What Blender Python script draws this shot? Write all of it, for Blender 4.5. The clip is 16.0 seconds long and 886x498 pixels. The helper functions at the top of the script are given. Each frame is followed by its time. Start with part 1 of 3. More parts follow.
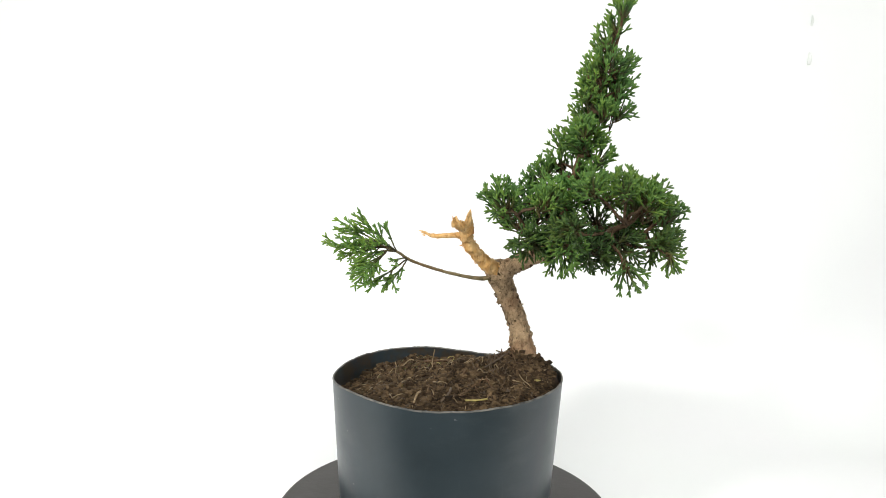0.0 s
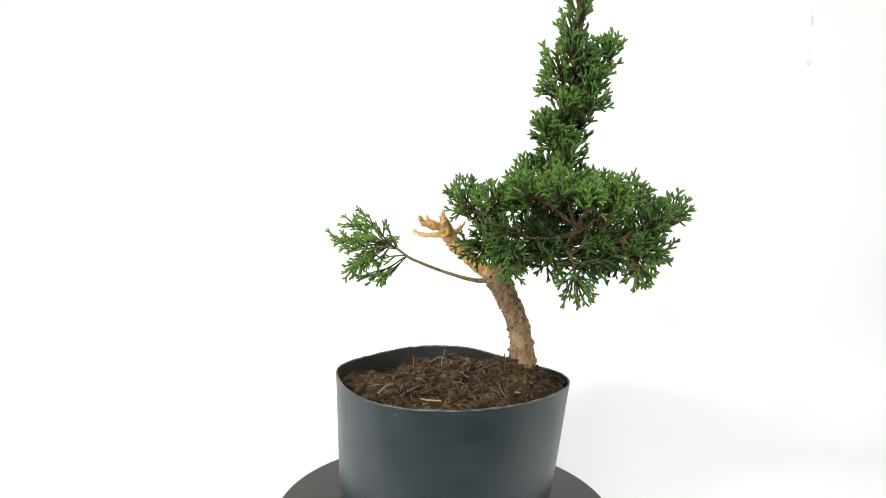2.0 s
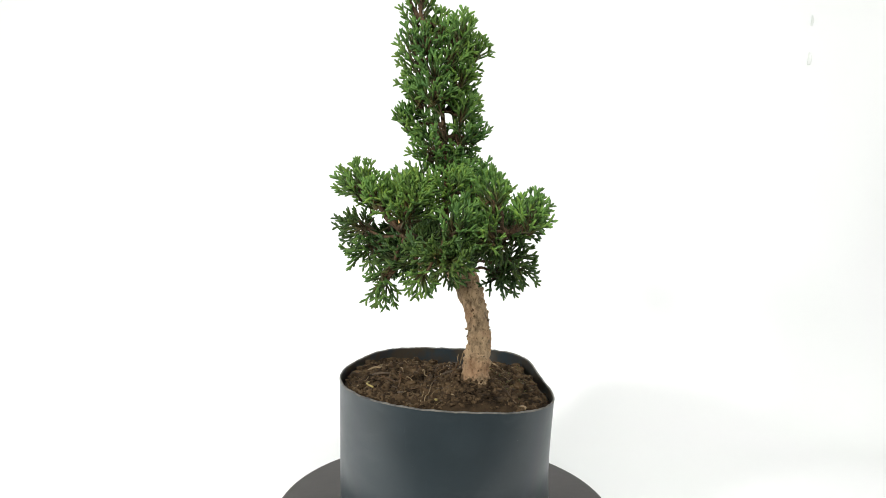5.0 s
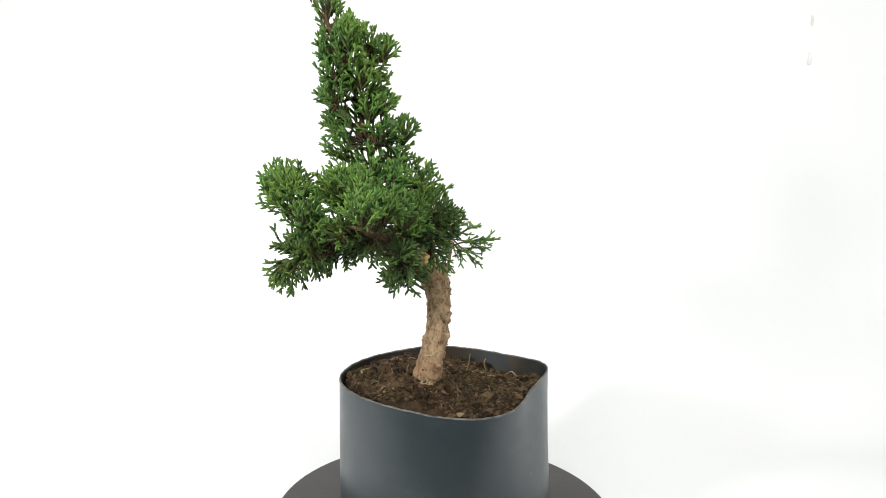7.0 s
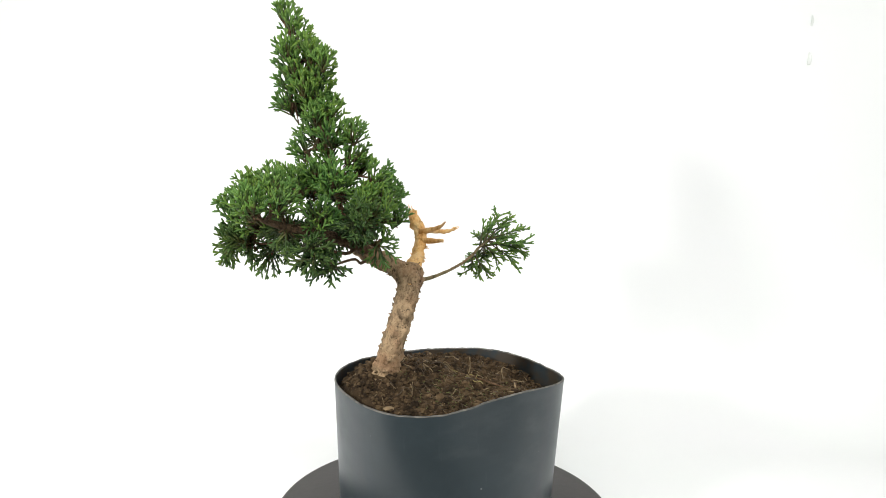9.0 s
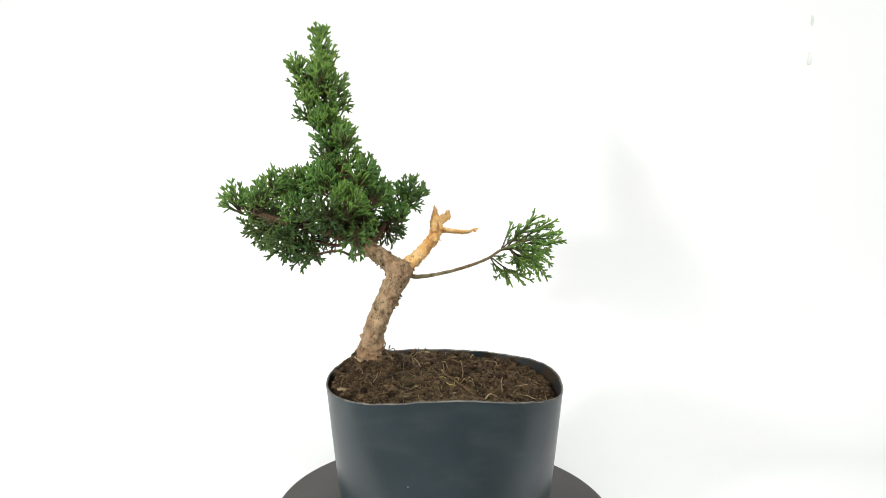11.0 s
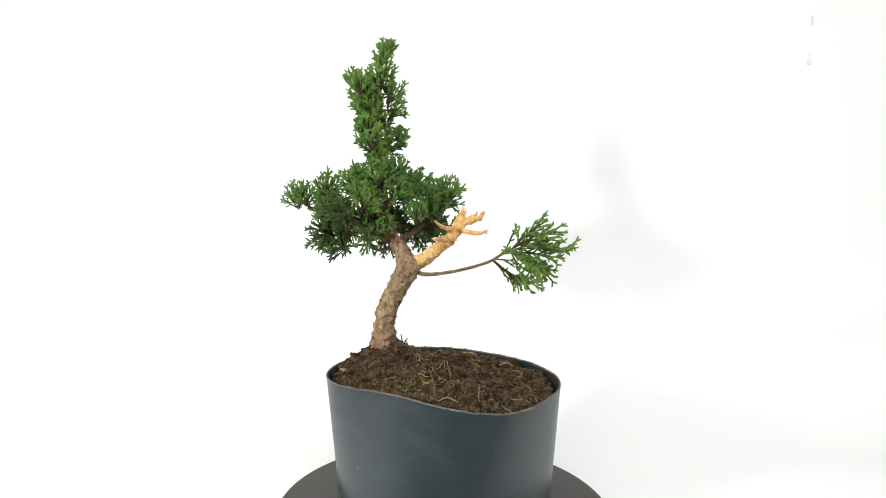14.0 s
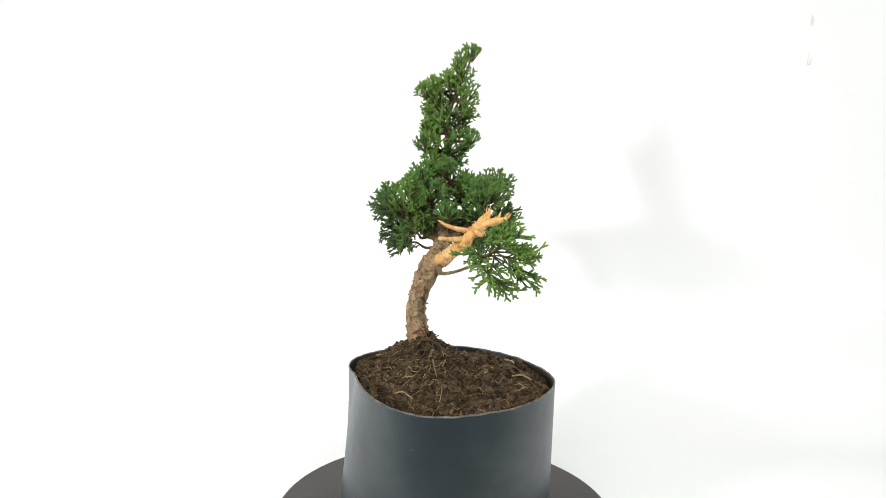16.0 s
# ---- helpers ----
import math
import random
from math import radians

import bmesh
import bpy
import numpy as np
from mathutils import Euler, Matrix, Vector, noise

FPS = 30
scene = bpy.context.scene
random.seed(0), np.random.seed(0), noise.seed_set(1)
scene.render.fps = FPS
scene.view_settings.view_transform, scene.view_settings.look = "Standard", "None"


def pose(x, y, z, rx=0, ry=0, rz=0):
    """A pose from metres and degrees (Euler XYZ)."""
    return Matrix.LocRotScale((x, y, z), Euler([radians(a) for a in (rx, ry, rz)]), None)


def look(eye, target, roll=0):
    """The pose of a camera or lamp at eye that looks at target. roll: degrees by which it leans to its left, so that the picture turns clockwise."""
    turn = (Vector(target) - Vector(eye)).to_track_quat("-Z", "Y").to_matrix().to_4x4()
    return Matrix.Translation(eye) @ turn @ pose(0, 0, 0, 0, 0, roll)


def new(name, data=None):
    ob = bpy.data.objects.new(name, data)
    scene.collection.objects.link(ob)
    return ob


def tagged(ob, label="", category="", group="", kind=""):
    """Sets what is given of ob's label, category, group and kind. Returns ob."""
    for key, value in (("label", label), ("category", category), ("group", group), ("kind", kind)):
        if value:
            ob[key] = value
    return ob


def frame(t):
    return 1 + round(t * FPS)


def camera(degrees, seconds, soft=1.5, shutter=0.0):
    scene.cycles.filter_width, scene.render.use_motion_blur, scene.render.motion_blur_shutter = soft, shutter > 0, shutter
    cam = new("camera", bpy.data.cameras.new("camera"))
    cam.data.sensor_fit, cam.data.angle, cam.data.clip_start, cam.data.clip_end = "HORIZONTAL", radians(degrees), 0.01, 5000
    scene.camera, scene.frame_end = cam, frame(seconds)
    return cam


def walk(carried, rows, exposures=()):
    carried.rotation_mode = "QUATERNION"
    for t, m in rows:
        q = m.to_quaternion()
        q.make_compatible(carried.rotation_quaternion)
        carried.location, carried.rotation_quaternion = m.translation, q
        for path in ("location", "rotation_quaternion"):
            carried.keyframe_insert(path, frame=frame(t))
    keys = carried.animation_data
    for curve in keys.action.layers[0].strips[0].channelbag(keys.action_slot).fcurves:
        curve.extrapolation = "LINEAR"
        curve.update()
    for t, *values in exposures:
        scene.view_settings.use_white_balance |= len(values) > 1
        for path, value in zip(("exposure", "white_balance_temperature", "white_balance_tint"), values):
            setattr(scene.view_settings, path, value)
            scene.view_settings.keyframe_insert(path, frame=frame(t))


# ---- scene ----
# Camera: stands still before the turntable. Origin: centre of the turntable's top.
EYE = Vector((0.0, -0.55, 0.2776))
AIM = EYE + Vector((math.sin(radians(-0.582)), math.cos(radians(-0.582)), -math.tan(radians(5.929))))
cam = camera(66.44, 16.0, 0.9)
walk(cam, [(0.0, look(EYE, AIM, 1.17)), (16.0, look(EYE, AIM, 1.17))])

# World and lamps
world = bpy.data.worlds.new("world")
world.use_nodes = True
world.node_tree.nodes["Background"].inputs["Color"].default_value = (0.9, 0.95, 1.0, 1)
world.node_tree.nodes["Background"].inputs["Strength"].default_value = 0.3
scene.world = world


def area_lamp(name, eye, target, sx, sy, watts, color):
    data = bpy.data.lights.new(name, "AREA")
    data.shape, data.size, data.size_y, data.energy, data.color = "RECTANGLE", sx, sy, watts, color
    ob = new(name, data)
    ob.matrix_world = look(eye, target)
    return ob


area_lamp("ceiling_lamp", (0.30, -1.35, 1.36), (0.05, 0.42, 0.15), 2.9, 1.0, 46.0, (0.99, 1.0, 0.985))
area_lamp("side_lamp", (-0.94, -0.86, 0.51), (0.05, 0.1, 0.1), 0.11, 0.11, 13.0, (1.0, 1.0, 0.98))
area_lamp("softbox_lamp", (1.20, -0.22, 0.30), (0.0, 0.0, 0.10), 0.45, 0.6, 1.35, (1.0, 1.0, 1.0))
scene.view_settings.exposure = 0.0


# ---- materials ----
def shader(name, base, rough=0.6, metal=0.0, spec=0.5):
    m = bpy.data.materials.new(name)
    m.use_nodes = True
    p = m.node_tree.nodes["Principled BSDF"]
    p.inputs["Base Color"].default_value = (*base, 1)
    p.inputs["Roughness"].default_value = rough
    p.inputs["Metallic"].default_value = metal
    p.inputs["Specular IOR Level"].default_value = spec
    return m, m.node_tree, p


def node(tree, kind, **values):
    n = tree.nodes.new(kind)
    for key, v in values.items():
        n.inputs[key].default_value = v
    return n


def noise_tex(tree, scale, detail=4.0, rough=0.6, stretch=None):
    coord = tree.nodes.new("ShaderNodeTexCoord")
    n = node(tree, "ShaderNodeTexNoise", Scale=scale, Detail=detail, Roughness=rough)
    if stretch:
        mp = node(tree, "ShaderNodeMapping", Scale=stretch)
        tree.links.new(coord.outputs["Object"], mp.inputs["Vector"])
        tree.links.new(mp.outputs["Vector"], n.inputs["Vector"])
    else:
        tree.links.new(coord.outputs["Object"], n.inputs["Vector"])
    return n


def ramp(tree, src, stops):
    r = tree.nodes.new("ShaderNodeValToRGB")
    el = r.color_ramp.elements
    while len(el) < len(stops):
        el.new(0.5)
    for e, (pos, col) in zip(el, stops):
        e.position, e.color = pos, (*col, 1)
    tree.links.new(src, r.inputs["Fac"])
    return r


def mixed(tree, fac, a, b, mode="MIX"):
    m = tree.nodes.new("ShaderNodeMix")
    m.data_type, m.blend_type = "RGBA", mode
    for i, v in ((0, fac), (6, a), (7, b)):
        if isinstance(v, (int, float)):
            m.inputs[i].default_value = v
        elif isinstance(v, tuple):
            m.inputs[i].default_value = (*v, 1)
        else:
            tree.links.new(v, m.inputs[i])
    return m.outputs[2]


def bumped(tree, p, height, strength, distance):
    b = node(tree, "ShaderNodeBump", Strength=strength, Distance=distance)
    tree.links.new(height, b.inputs["Height"])
    tree.links.new(b.outputs["Normal"], p.inputs["Normal"])


def white_paint():
    m, t, p = shader("white_paint", (0.86, 0.86, 0.86), 0.7, spec=0.2)
    n = noise_tex(t, 3.0)
    r = ramp(t, n.outputs["Fac"], [(0.3, (0.875, 0.89, 0.875)), (0.7, (0.89, 0.887, 0.893))])
    t.links.new(r.outputs["Color"], p.inputs["Base Color"])
    bumped(t, p, noise_tex(t, 400.0).outputs["Fac"], 0.05, 0.0005)
    return m


def pot_plastic(name, dirt=False):
    m, t, p = shader(name, (0.035, 0.05, 0.06), 0.34, spec=0.6)
    big = noise_tex(t, 14.0, 5.0)
    col = ramp(t, big.outputs["Fac"], [(0.3, (0.0155, 0.024, 0.029)), (0.7, (0.026, 0.038, 0.045))])
    fine = noise_tex(t, 160.0, 6.0, 0.7, (1, 1, 0.12))
    scr = ramp(t, fine.outputs["Fac"], [(0.62, (0, 0, 0)), (0.78, (0.6, 0.6, 0.6))])
    speck = noise_tex(t, 210.0, 1.0)
    sp = ramp(t, speck.outputs["Fac"], [(0.80, (0, 0, 0)), (0.83, (1, 1, 1))])
    c = mixed(t, scr.outputs["Color"], col.outputs["Color"], (0.04, 0.05, 0.056))
    c = mixed(t, sp.outputs["Color"], c, (0.16, 0.17, 0.17))
    smear = ramp(t, noise_tex(t, 26.0, 5.0, 0.6, (0.7, 0.7, 1.8)).outputs["Fac"], [(0.54, (0, 0, 0)), (0.72, (0.55, 0.55, 0.55))])
    c = mixed(t, smear.outputs["Color"], c, (0.045, 0.056, 0.060))
    if dirt:
        soiled = ramp(t, noise_tex(t, 60.0, 7.0, 0.7).outputs["Fac"], [(0.42, (0, 0, 0)), (0.58, (0.9, 0.9, 0.9))])
        c = mixed(t, soiled.outputs["Color"], c, (0.040, 0.028, 0.016))
    t.links.new(c, p.inputs["Base Color"])
    rr = ramp(t, noise_tex(t, 30.0, 6.0).outputs["Fac"], [(0.3, (0.30, 0.30, 0.30)), (0.75, (0.43, 0.43, 0.43))])
    t.links.new(rr.outputs["Color"], p.inputs["Roughness"])
    bumped(t, p, noise_tex(t, 45.0, 3.0).outputs["Fac"], 0.05, 0.002)
    return m


def rim_plastic():
    m, t, p = shader("cut_plastic", (0.10, 0.10, 0.095), 0.6)
    r = ramp(t, noise_tex(t, 120.0).outputs["Fac"], [(0.36, (0.04, 0.041, 0.041)), (0.66, (0.17, 0.155, 0.13))])
    t.links.new(r.outputs["Color"], p.inputs["Base Color"])
    return m


def soil_mat(name, dark, light, spread=0.5):
    m, t, p = shader(name, dark, 0.95, spec=0.15)
    a = noise_tex(t, 90.0, 8.0, 0.7)
    r = ramp(t, a.outputs["Fac"], [(0.30, dark), (0.5, tuple((x + y) / 2 for x, y in zip(dark, light))), (0.72, light)])
    b = noise_tex(t, 520.0, 3.0)
    fleck = ramp(t, b.outputs["Fac"], [(0.68, (0, 0, 0)), (0.76, (spread, spread, spread))])
    c = mixed(t, fleck.outputs["Color"], r.outputs["Color"], (0.20, 0.14, 0.075))
    wet = ramp(t, node(t, "ShaderNodeNewGeometry").outputs["Random Per Island"], [(0.0, (0.9, 0.9, 0.9)), (0.6, (0, 0, 0))])
    t.links.new(mixed(t, wet.outputs["Color"], c, dark), p.inputs["Base Color"])
    bumped(t, p, noise_tex(t, 650.0, 8.0, 0.75).outputs["Fac"], 0.9, 0.0016)
    return m


def bark_mat(name, dark, light, scale=160.0, flush=0.6):
    m, t, p = shader(name, dark, 0.85, spec=0.25)
    a = noise_tex(t, scale, 8.0, 0.75, (1, 1, 0.45))
    r = ramp(t, a.outputs["Fac"], [(0.36, dark), (0.5, light), (0.68, tuple(min(1, x * 1.5) for x in light))])
    b = noise_tex(t, 38.0, 4.0)
    red = ramp(t, b.outputs["Fac"], [(0.46, (0, 0, 0)), (0.60, (flush, flush, flush))])
    c = mixed(t, red.outputs["Color"], r.outputs["Color"], (0.20, 0.085, 0.04))
    pit = ramp(t, noise_tex(t, scale * 3.0, 3.0).outputs["Fac"], [(0.33, (0.75, 0.75, 0.75)), (0.42, (0, 0, 0))])
    t.links.new(mixed(t, pit.outputs["Color"], c, tuple(x * 0.5 for x in dark)), p.inputs["Base Color"])
    bumped(t, p, noise_tex(t, scale * 2.0, 8.0, 0.75, (1, 1, 0.6)).outputs["Fac"], 0.9, 0.002)
    return m


def deadwood_mat():
    m, t, p = shader("peeled_wood", (0.6, 0.34, 0.13), 0.6, spec=0.3)
    a = noise_tex(t, 110.0, 6.0, 0.65, (1, 1, 0.3))
    r = ramp(t, a.outputs["Fac"], [(0.30, (0.42, 0.17, 0.045)), (0.45, (0.72, 0.41, 0.14)), (0.70, (0.84, 0.62, 0.32))])
    fine = ramp(t, noise_tex(t, 420.0, 6.0, 0.7, (1, 1, 0.4)).outputs["Fac"], [(0.34, (0.7, 0.7, 0.7)), (0.46, (0, 0, 0))])
    t.links.new(mixed(t, fine.outputs["Color"], r.outputs["Color"], (0.30, 0.11, 0.03)), p.inputs["Base Color"])
    bumped(t, p, noise_tex(t, 420.0, 6.0, 0.7, (1, 1, 0.4)).outputs["Fac"], 0.9, 0.0016)
    return m


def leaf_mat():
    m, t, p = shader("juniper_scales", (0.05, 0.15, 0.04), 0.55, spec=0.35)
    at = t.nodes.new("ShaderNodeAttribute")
    at.attribute_name = "age_shade"
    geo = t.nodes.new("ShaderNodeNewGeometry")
    # Brown twig to green tip; the inner tones also carry painted shade inside tufts.
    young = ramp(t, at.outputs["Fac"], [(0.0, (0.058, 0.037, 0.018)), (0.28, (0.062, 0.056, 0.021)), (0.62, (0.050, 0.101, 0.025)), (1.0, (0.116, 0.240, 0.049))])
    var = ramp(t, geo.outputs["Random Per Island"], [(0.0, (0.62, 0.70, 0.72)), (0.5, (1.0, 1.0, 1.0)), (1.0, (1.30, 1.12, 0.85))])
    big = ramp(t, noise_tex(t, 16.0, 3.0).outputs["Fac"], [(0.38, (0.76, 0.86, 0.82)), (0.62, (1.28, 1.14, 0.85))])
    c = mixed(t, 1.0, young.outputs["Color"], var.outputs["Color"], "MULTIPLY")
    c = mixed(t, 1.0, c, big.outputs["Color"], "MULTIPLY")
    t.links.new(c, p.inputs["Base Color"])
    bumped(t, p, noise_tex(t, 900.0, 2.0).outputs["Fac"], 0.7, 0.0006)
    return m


def plain_mat(name, base, rough=0.7, vary=0.25, scale=60.0):
    m, t, p = shader(name, base, rough)
    r = ramp(t, noise_tex(t, scale, 5.0).outputs["Fac"], [(0.3, tuple(x * (1 - vary) for x in base)), (0.7, tuple(min(1, x * (1 + vary)) for x in base))])
    t.links.new(r.outputs["Color"], p.inputs["Base Color"])
    bumped(t, p, noise_tex(t, scale * 6, 4.0).outputs["Fac"], 0.3, 0.0006)
    return m


WHITE = white_paint()
ROOM = plain_mat("room_paint", (0.30, 0.29, 0.27), 0.8, 0.05, 3.0)
PLASTIC, SOILED, CUT = pot_plastic("grey_plastic"), pot_plastic("soiled_plastic", True), rim_plastic()
SOIL = soil_mat("dark_peat", (0.008, 0.0055, 0.0035), (0.080, 0.052, 0.028))
CLOD = soil_mat("peat_crumb", (0.014, 0.009, 0.005), (0.185, 0.122, 0.066))
CHIP = soil_mat("bark_chip", (0.05, 0.032, 0.018), (0.24, 0.155, 0.085))
BARK = bark_mat("juniper_bark", (0.095, 0.064, 0.038), (0.345, 0.240, 0.138), 160.0, 0.42)
TWIG = bark_mat("twig_bark", (0.04, 0.027, 0.015), (0.115, 0.075, 0.042), 300.0, 0.25)
GREENTWIG = bark_mat("green_twig_bark", (0.09, 0.085, 0.04), (0.20, 0.155, 0.08), 300.0, 0.3)
DEAD = deadwood_mat()
LEAF = leaf_mat()
DISC = plain_mat("turntable_board", (0.030, 0.025, 0.022), 0.5, 0.15, 25.0)
STRAW = plain_mat("dry_straw", (0.24, 0.165, 0.085), 0.7, 0.45, 300.0)
YELLOW = plain_mat("yellow_straw", (0.34, 0.27, 0.08), 0.6, 0.3, 300.0)
ROOT = plain_mat("dry_root", (0.085, 0.058, 0.035), 0.8, 0.35, 300.0)
SCUFF = plain_mat("scuffed_paint", (0.76, 0.78, 0.75), 0.8, 0.1)
MOSS = plain_mat("moss", (0.10, 0.105, 0.03), 0.9, 0.5, 500.0)


# ---- mesh helpers ----
def mesh_of(name, verts, faces, material, smooth=True):
    me = bpy.data.meshes.new(name)
    me.from_pydata([tuple(v) for v in verts], [], faces)
    me.materials.append(material)
    if smooth:
        me.polygons.foreach_set("use_smooth", [True] * len(me.polygons))
    me.update()
    return me


def piece(name, me, parent, label=""):
    ob = new(name, me)
    ob.parent = parent
    return tagged(ob, label)


def smooth_path(points, n):
    """Catmull-Rom through points of any width, resampled to n."""
    p = np.array(points, float)
    p = np.vstack([2 * p[0] - p[1], p, 2 * p[-1] - p[-2]])
    out = []
    for u in np.linspace(0, len(p) - 3 - 1e-9, n):
        i = int(u)
        f = u - i
        a, b, c, d = p[i], p[i + 1], p[i + 2], p[i + 3]
        out.append(0.5 * (2 * b + (c - a) * f + (2 * a - 5 * b + 4 * c - d) * f ** 2 + (3 * b - a - 3 * c + d) * f ** 3))
    return np.array(out)


def tube(points, n, sides, rough=0.0, grain=120.0, seed=0.0, knobs=0, tip=0.6):
    """A tapered limb along points of (x, y, z, radius), rough by noise, with knobs; closed at both ends."""
    path = smooth_path(points, n)
    c, r = path[:, :3], np.maximum(path[:, 3], 0.0002)
    t = np.gradient(c, axis=0)
    t /= np.linalg.norm(t, axis=1)[:, None] + 1e-12
    ref = np.array([0.31, 0.87, 0.12])
    verts, faces = [], []
    rng = random.Random(int(seed * 100) + 5)
    lumps = [(rng.random() * n, rng.random() * 6.283, rng.uniform(0.08, 0.22)) for _ in range(knobs)]
    for i in range(n):
        u = ref - t[i] * ref.dot(t[i])
        u /= np.linalg.norm(u)
        ref = u
        w = np.cross(t[i], u)
        for k in range(sides):
            a = 6.28318 * k / sides
            d = u * math.cos(a) + w * math.sin(a)
            q = c[i] + d * r[i]
            f = 1.0
            if rough:
                f += rough * noise.noise(Vector(q * grain) + Vector((seed, 0, 0))) + 0.5 * rough * noise.noise(Vector(q * grain * 2.7) + Vector((0, seed, 0)))
            for (li, la, lh) in lumps:
                da = (a - la + 3.14159) % 6.28318 - 3.14159
                f += lh * math.exp(-((i - li) / 1.7) ** 2 - (da / 0.22) ** 2)
            verts.append(c[i] + d * r[i] * f)
    for i in range(n - 1):
        for k in range(sides):
            k2 = (k + 1) % sides
            faces.append((i * sides + k, i * sides + k2, (i + 1) * sides + k2, (i + 1) * sides + k))
    verts.append(c[0] - t[0] * r[0] * 0.3)
    verts.append(c[-1] + t[-1] * r[-1] * tip)
    b, e = len(verts) - 2, len(verts) - 1
    for k in range(sides):
        k2 = (k + 1) % sides
        faces.append((b, k2, k))
        faces.append((e, (n - 1) * sides + k, (n - 1) * sides + k2))
    return verts, faces


def joined(pairs):
    verts, faces = [], []
    for v, f in pairs:
        o = len(verts)
        verts.extend(v)
        faces.extend(tuple(i + o for i in q) for q in f)
    return verts, faces


def box_mesh(name, x0, y0, z0, x1, y1, z1, material, bevel=0.0):
    bm = bmesh.new()
    bmesh.ops.create_cube(bm, size=1.0, matrix=Matrix.LocRotScale(((x0 + x1) / 2, (y0 + y1) / 2, (z0 + z1) / 2), None, (x1 - x0, y1 - y0, z1 - z0)))
    if bevel:
        bmesh.ops.bevel(bm, geom=bm.edges[:], offset=bevel, segments=3, affect="EDGES")
    me = bpy.data.meshes.new(name)
    bm.to_mesh(me)
    bm.free()
    me.materials.append(material)
    return me


# ---- structure: white studio corner, closed by an added unseen room ----
def room():
    # Unseen shell added to shape light: grey walls dim reflections, white east wall bounces.
    for name, b in (("floor", (-2.1, -2.6, -0.85, 2.1, 0.9, -0.78)), ("ceiling", (-2.1, -2.6, 1.5, 2.1, 0.9, 1.57)),
                    ("wall_west", (-2.1, -2.6, -0.78, -2.03, 0.9, 1.5)), ("wall_east", (2.03, -2.6, -0.78, 2.1, 0.9, 1.5)),
                    ("wall_south", (-2.03, -2.6, -0.78, 2.03, -2.53, 1.5)), ("wall_north", (-2.03, 0.83, -0.78, 2.03, 0.9, 1.5))):
        tagged(new(name, box_mesh(name, *b, WHITE if name in ("ceiling", "wall_east") else ROOM)), "plain painted %s of the room" % name.split("_")[0], name.split("_")[0], kind="structure")
    # the sweep: a white sheet that runs flat over the table and curves up behind it
    prof = [(-0.19, -0.030)]
    r, y1 = 0.22, 0.42
    for k in range(25):
        a = math.pi / 2 * k / 24
        prof.append((y1 - r + r * math.sin(a), -0.030 + r - r * math.cos(a)))
    prof.append((y1, 1.1))
    verts, faces = [], []
    for x in (-1.3, 1.3):
        for y, z in prof:
            verts.append((x, y, z))
        for (y, z), (dy, dz) in zip(prof, [(0, -1)] + [(math.sin(math.pi / 2 * k / 24), -math.cos(math.pi / 2 * k / 24)) for k in range(25)] + [(1, 0)]):
            verts.append((x, y + dy * 0.003, z + dz * 0.003))
    n = len(prof)
    o = 2 * n
    for i in range(n - 1):
        faces.append((i, i + 1, o + i + 1, o + i))
        faces.append((n + i, o + n + i, o + n + i + 1, n + i + 1))
        faces.append((i, n + i, n + i + 1, i + 1))
        faces.append((o + i, o + i + 1, o + n + i + 1, o + n + i))
    faces.append((0, o, o + n, n))
    faces.append((n - 1, 2 * n - 1, o + 2 * n - 1, o + n - 1))
    tagged(new("backdrop", mesh_of("backdrop", verts, faces, WHITE)), "seamless white backdrop sheet curving up behind the turntable", "backdrop", kind="structure")
    marks = []
    for z0, z1, w in ((0.499, 0.513, 0.0016), (0.446, 0.462, 0.0024)):
        marks.append(tube([(0.494, 0.4196, z0, w), (0.495, 0.4196, (z0 + z1) / 2, w * 1.3), (0.494, 0.4196, z1, w * 0.6)], 8, 6))
    v, f = joined(marks)
    tagged(new("scuff_mark", mesh_of("scuff_mark", v, f, SCUFF)), "faint grey scuff on the white backdrop", "scuff", kind="structure")
    table = tagged(new("table"), "plain white table under the backdrop sheet", "table")
    piece("tabletop", box_mesh("tabletop", -1.3, -0.19, -0.065, 1.3, 0.42, -0.034, WHITE, 0.003), table)
    for x in (-1.22, 1.22):
        for y in (-0.13, 0.34):
            piece("leg", box_mesh("leg", x - 0.025, y - 0.025, -0.78, x + 0.025, y + 0.025, -0.065, WHITE, 0.003), table)


# ---- things on the turntable ----
def lathe(profile, sides):
    verts, faces = [], []
    for r, z in profile:
        for k in range(sides):
            a = 6.28318530718 * k / sides
            verts.append((r * math.cos(a), r * math.sin(a), z))
    m = len(profile)
    for i in range(m - 1):
        for k in range(sides):
            k2 = (k + 1) % sides
            faces.append((i * sides + k, i * sides + k2, (i + 1) * sides + k2, (i + 1) * sides + k))
    faces.append(tuple(reversed(range(sides))))
    faces.append(tuple((m - 1) * sides + k for k in range(sides)))
    return verts, faces


def turntable():
    top = tagged(new("turntable"), "round dark brown turntable with a matte top", "turntable")
    v, f = lathe([(0.139, -0.014), (0.141, -0.0133), (0.142, -0.012), (0.142, -0.0025), (0.1412, -0.0006), (0.1395, 0.0)], 128)
    piece("plate", mesh_of("plate", v, f, DISC, False), top)
    v, f = lathe([(0.09, -0.030), (0.092, -0.029), (0.092, -0.0145)], 64)
    piece("foot", mesh_of("foot", v, f, DISC, False), top, "low dark foot under the plate")
    return top


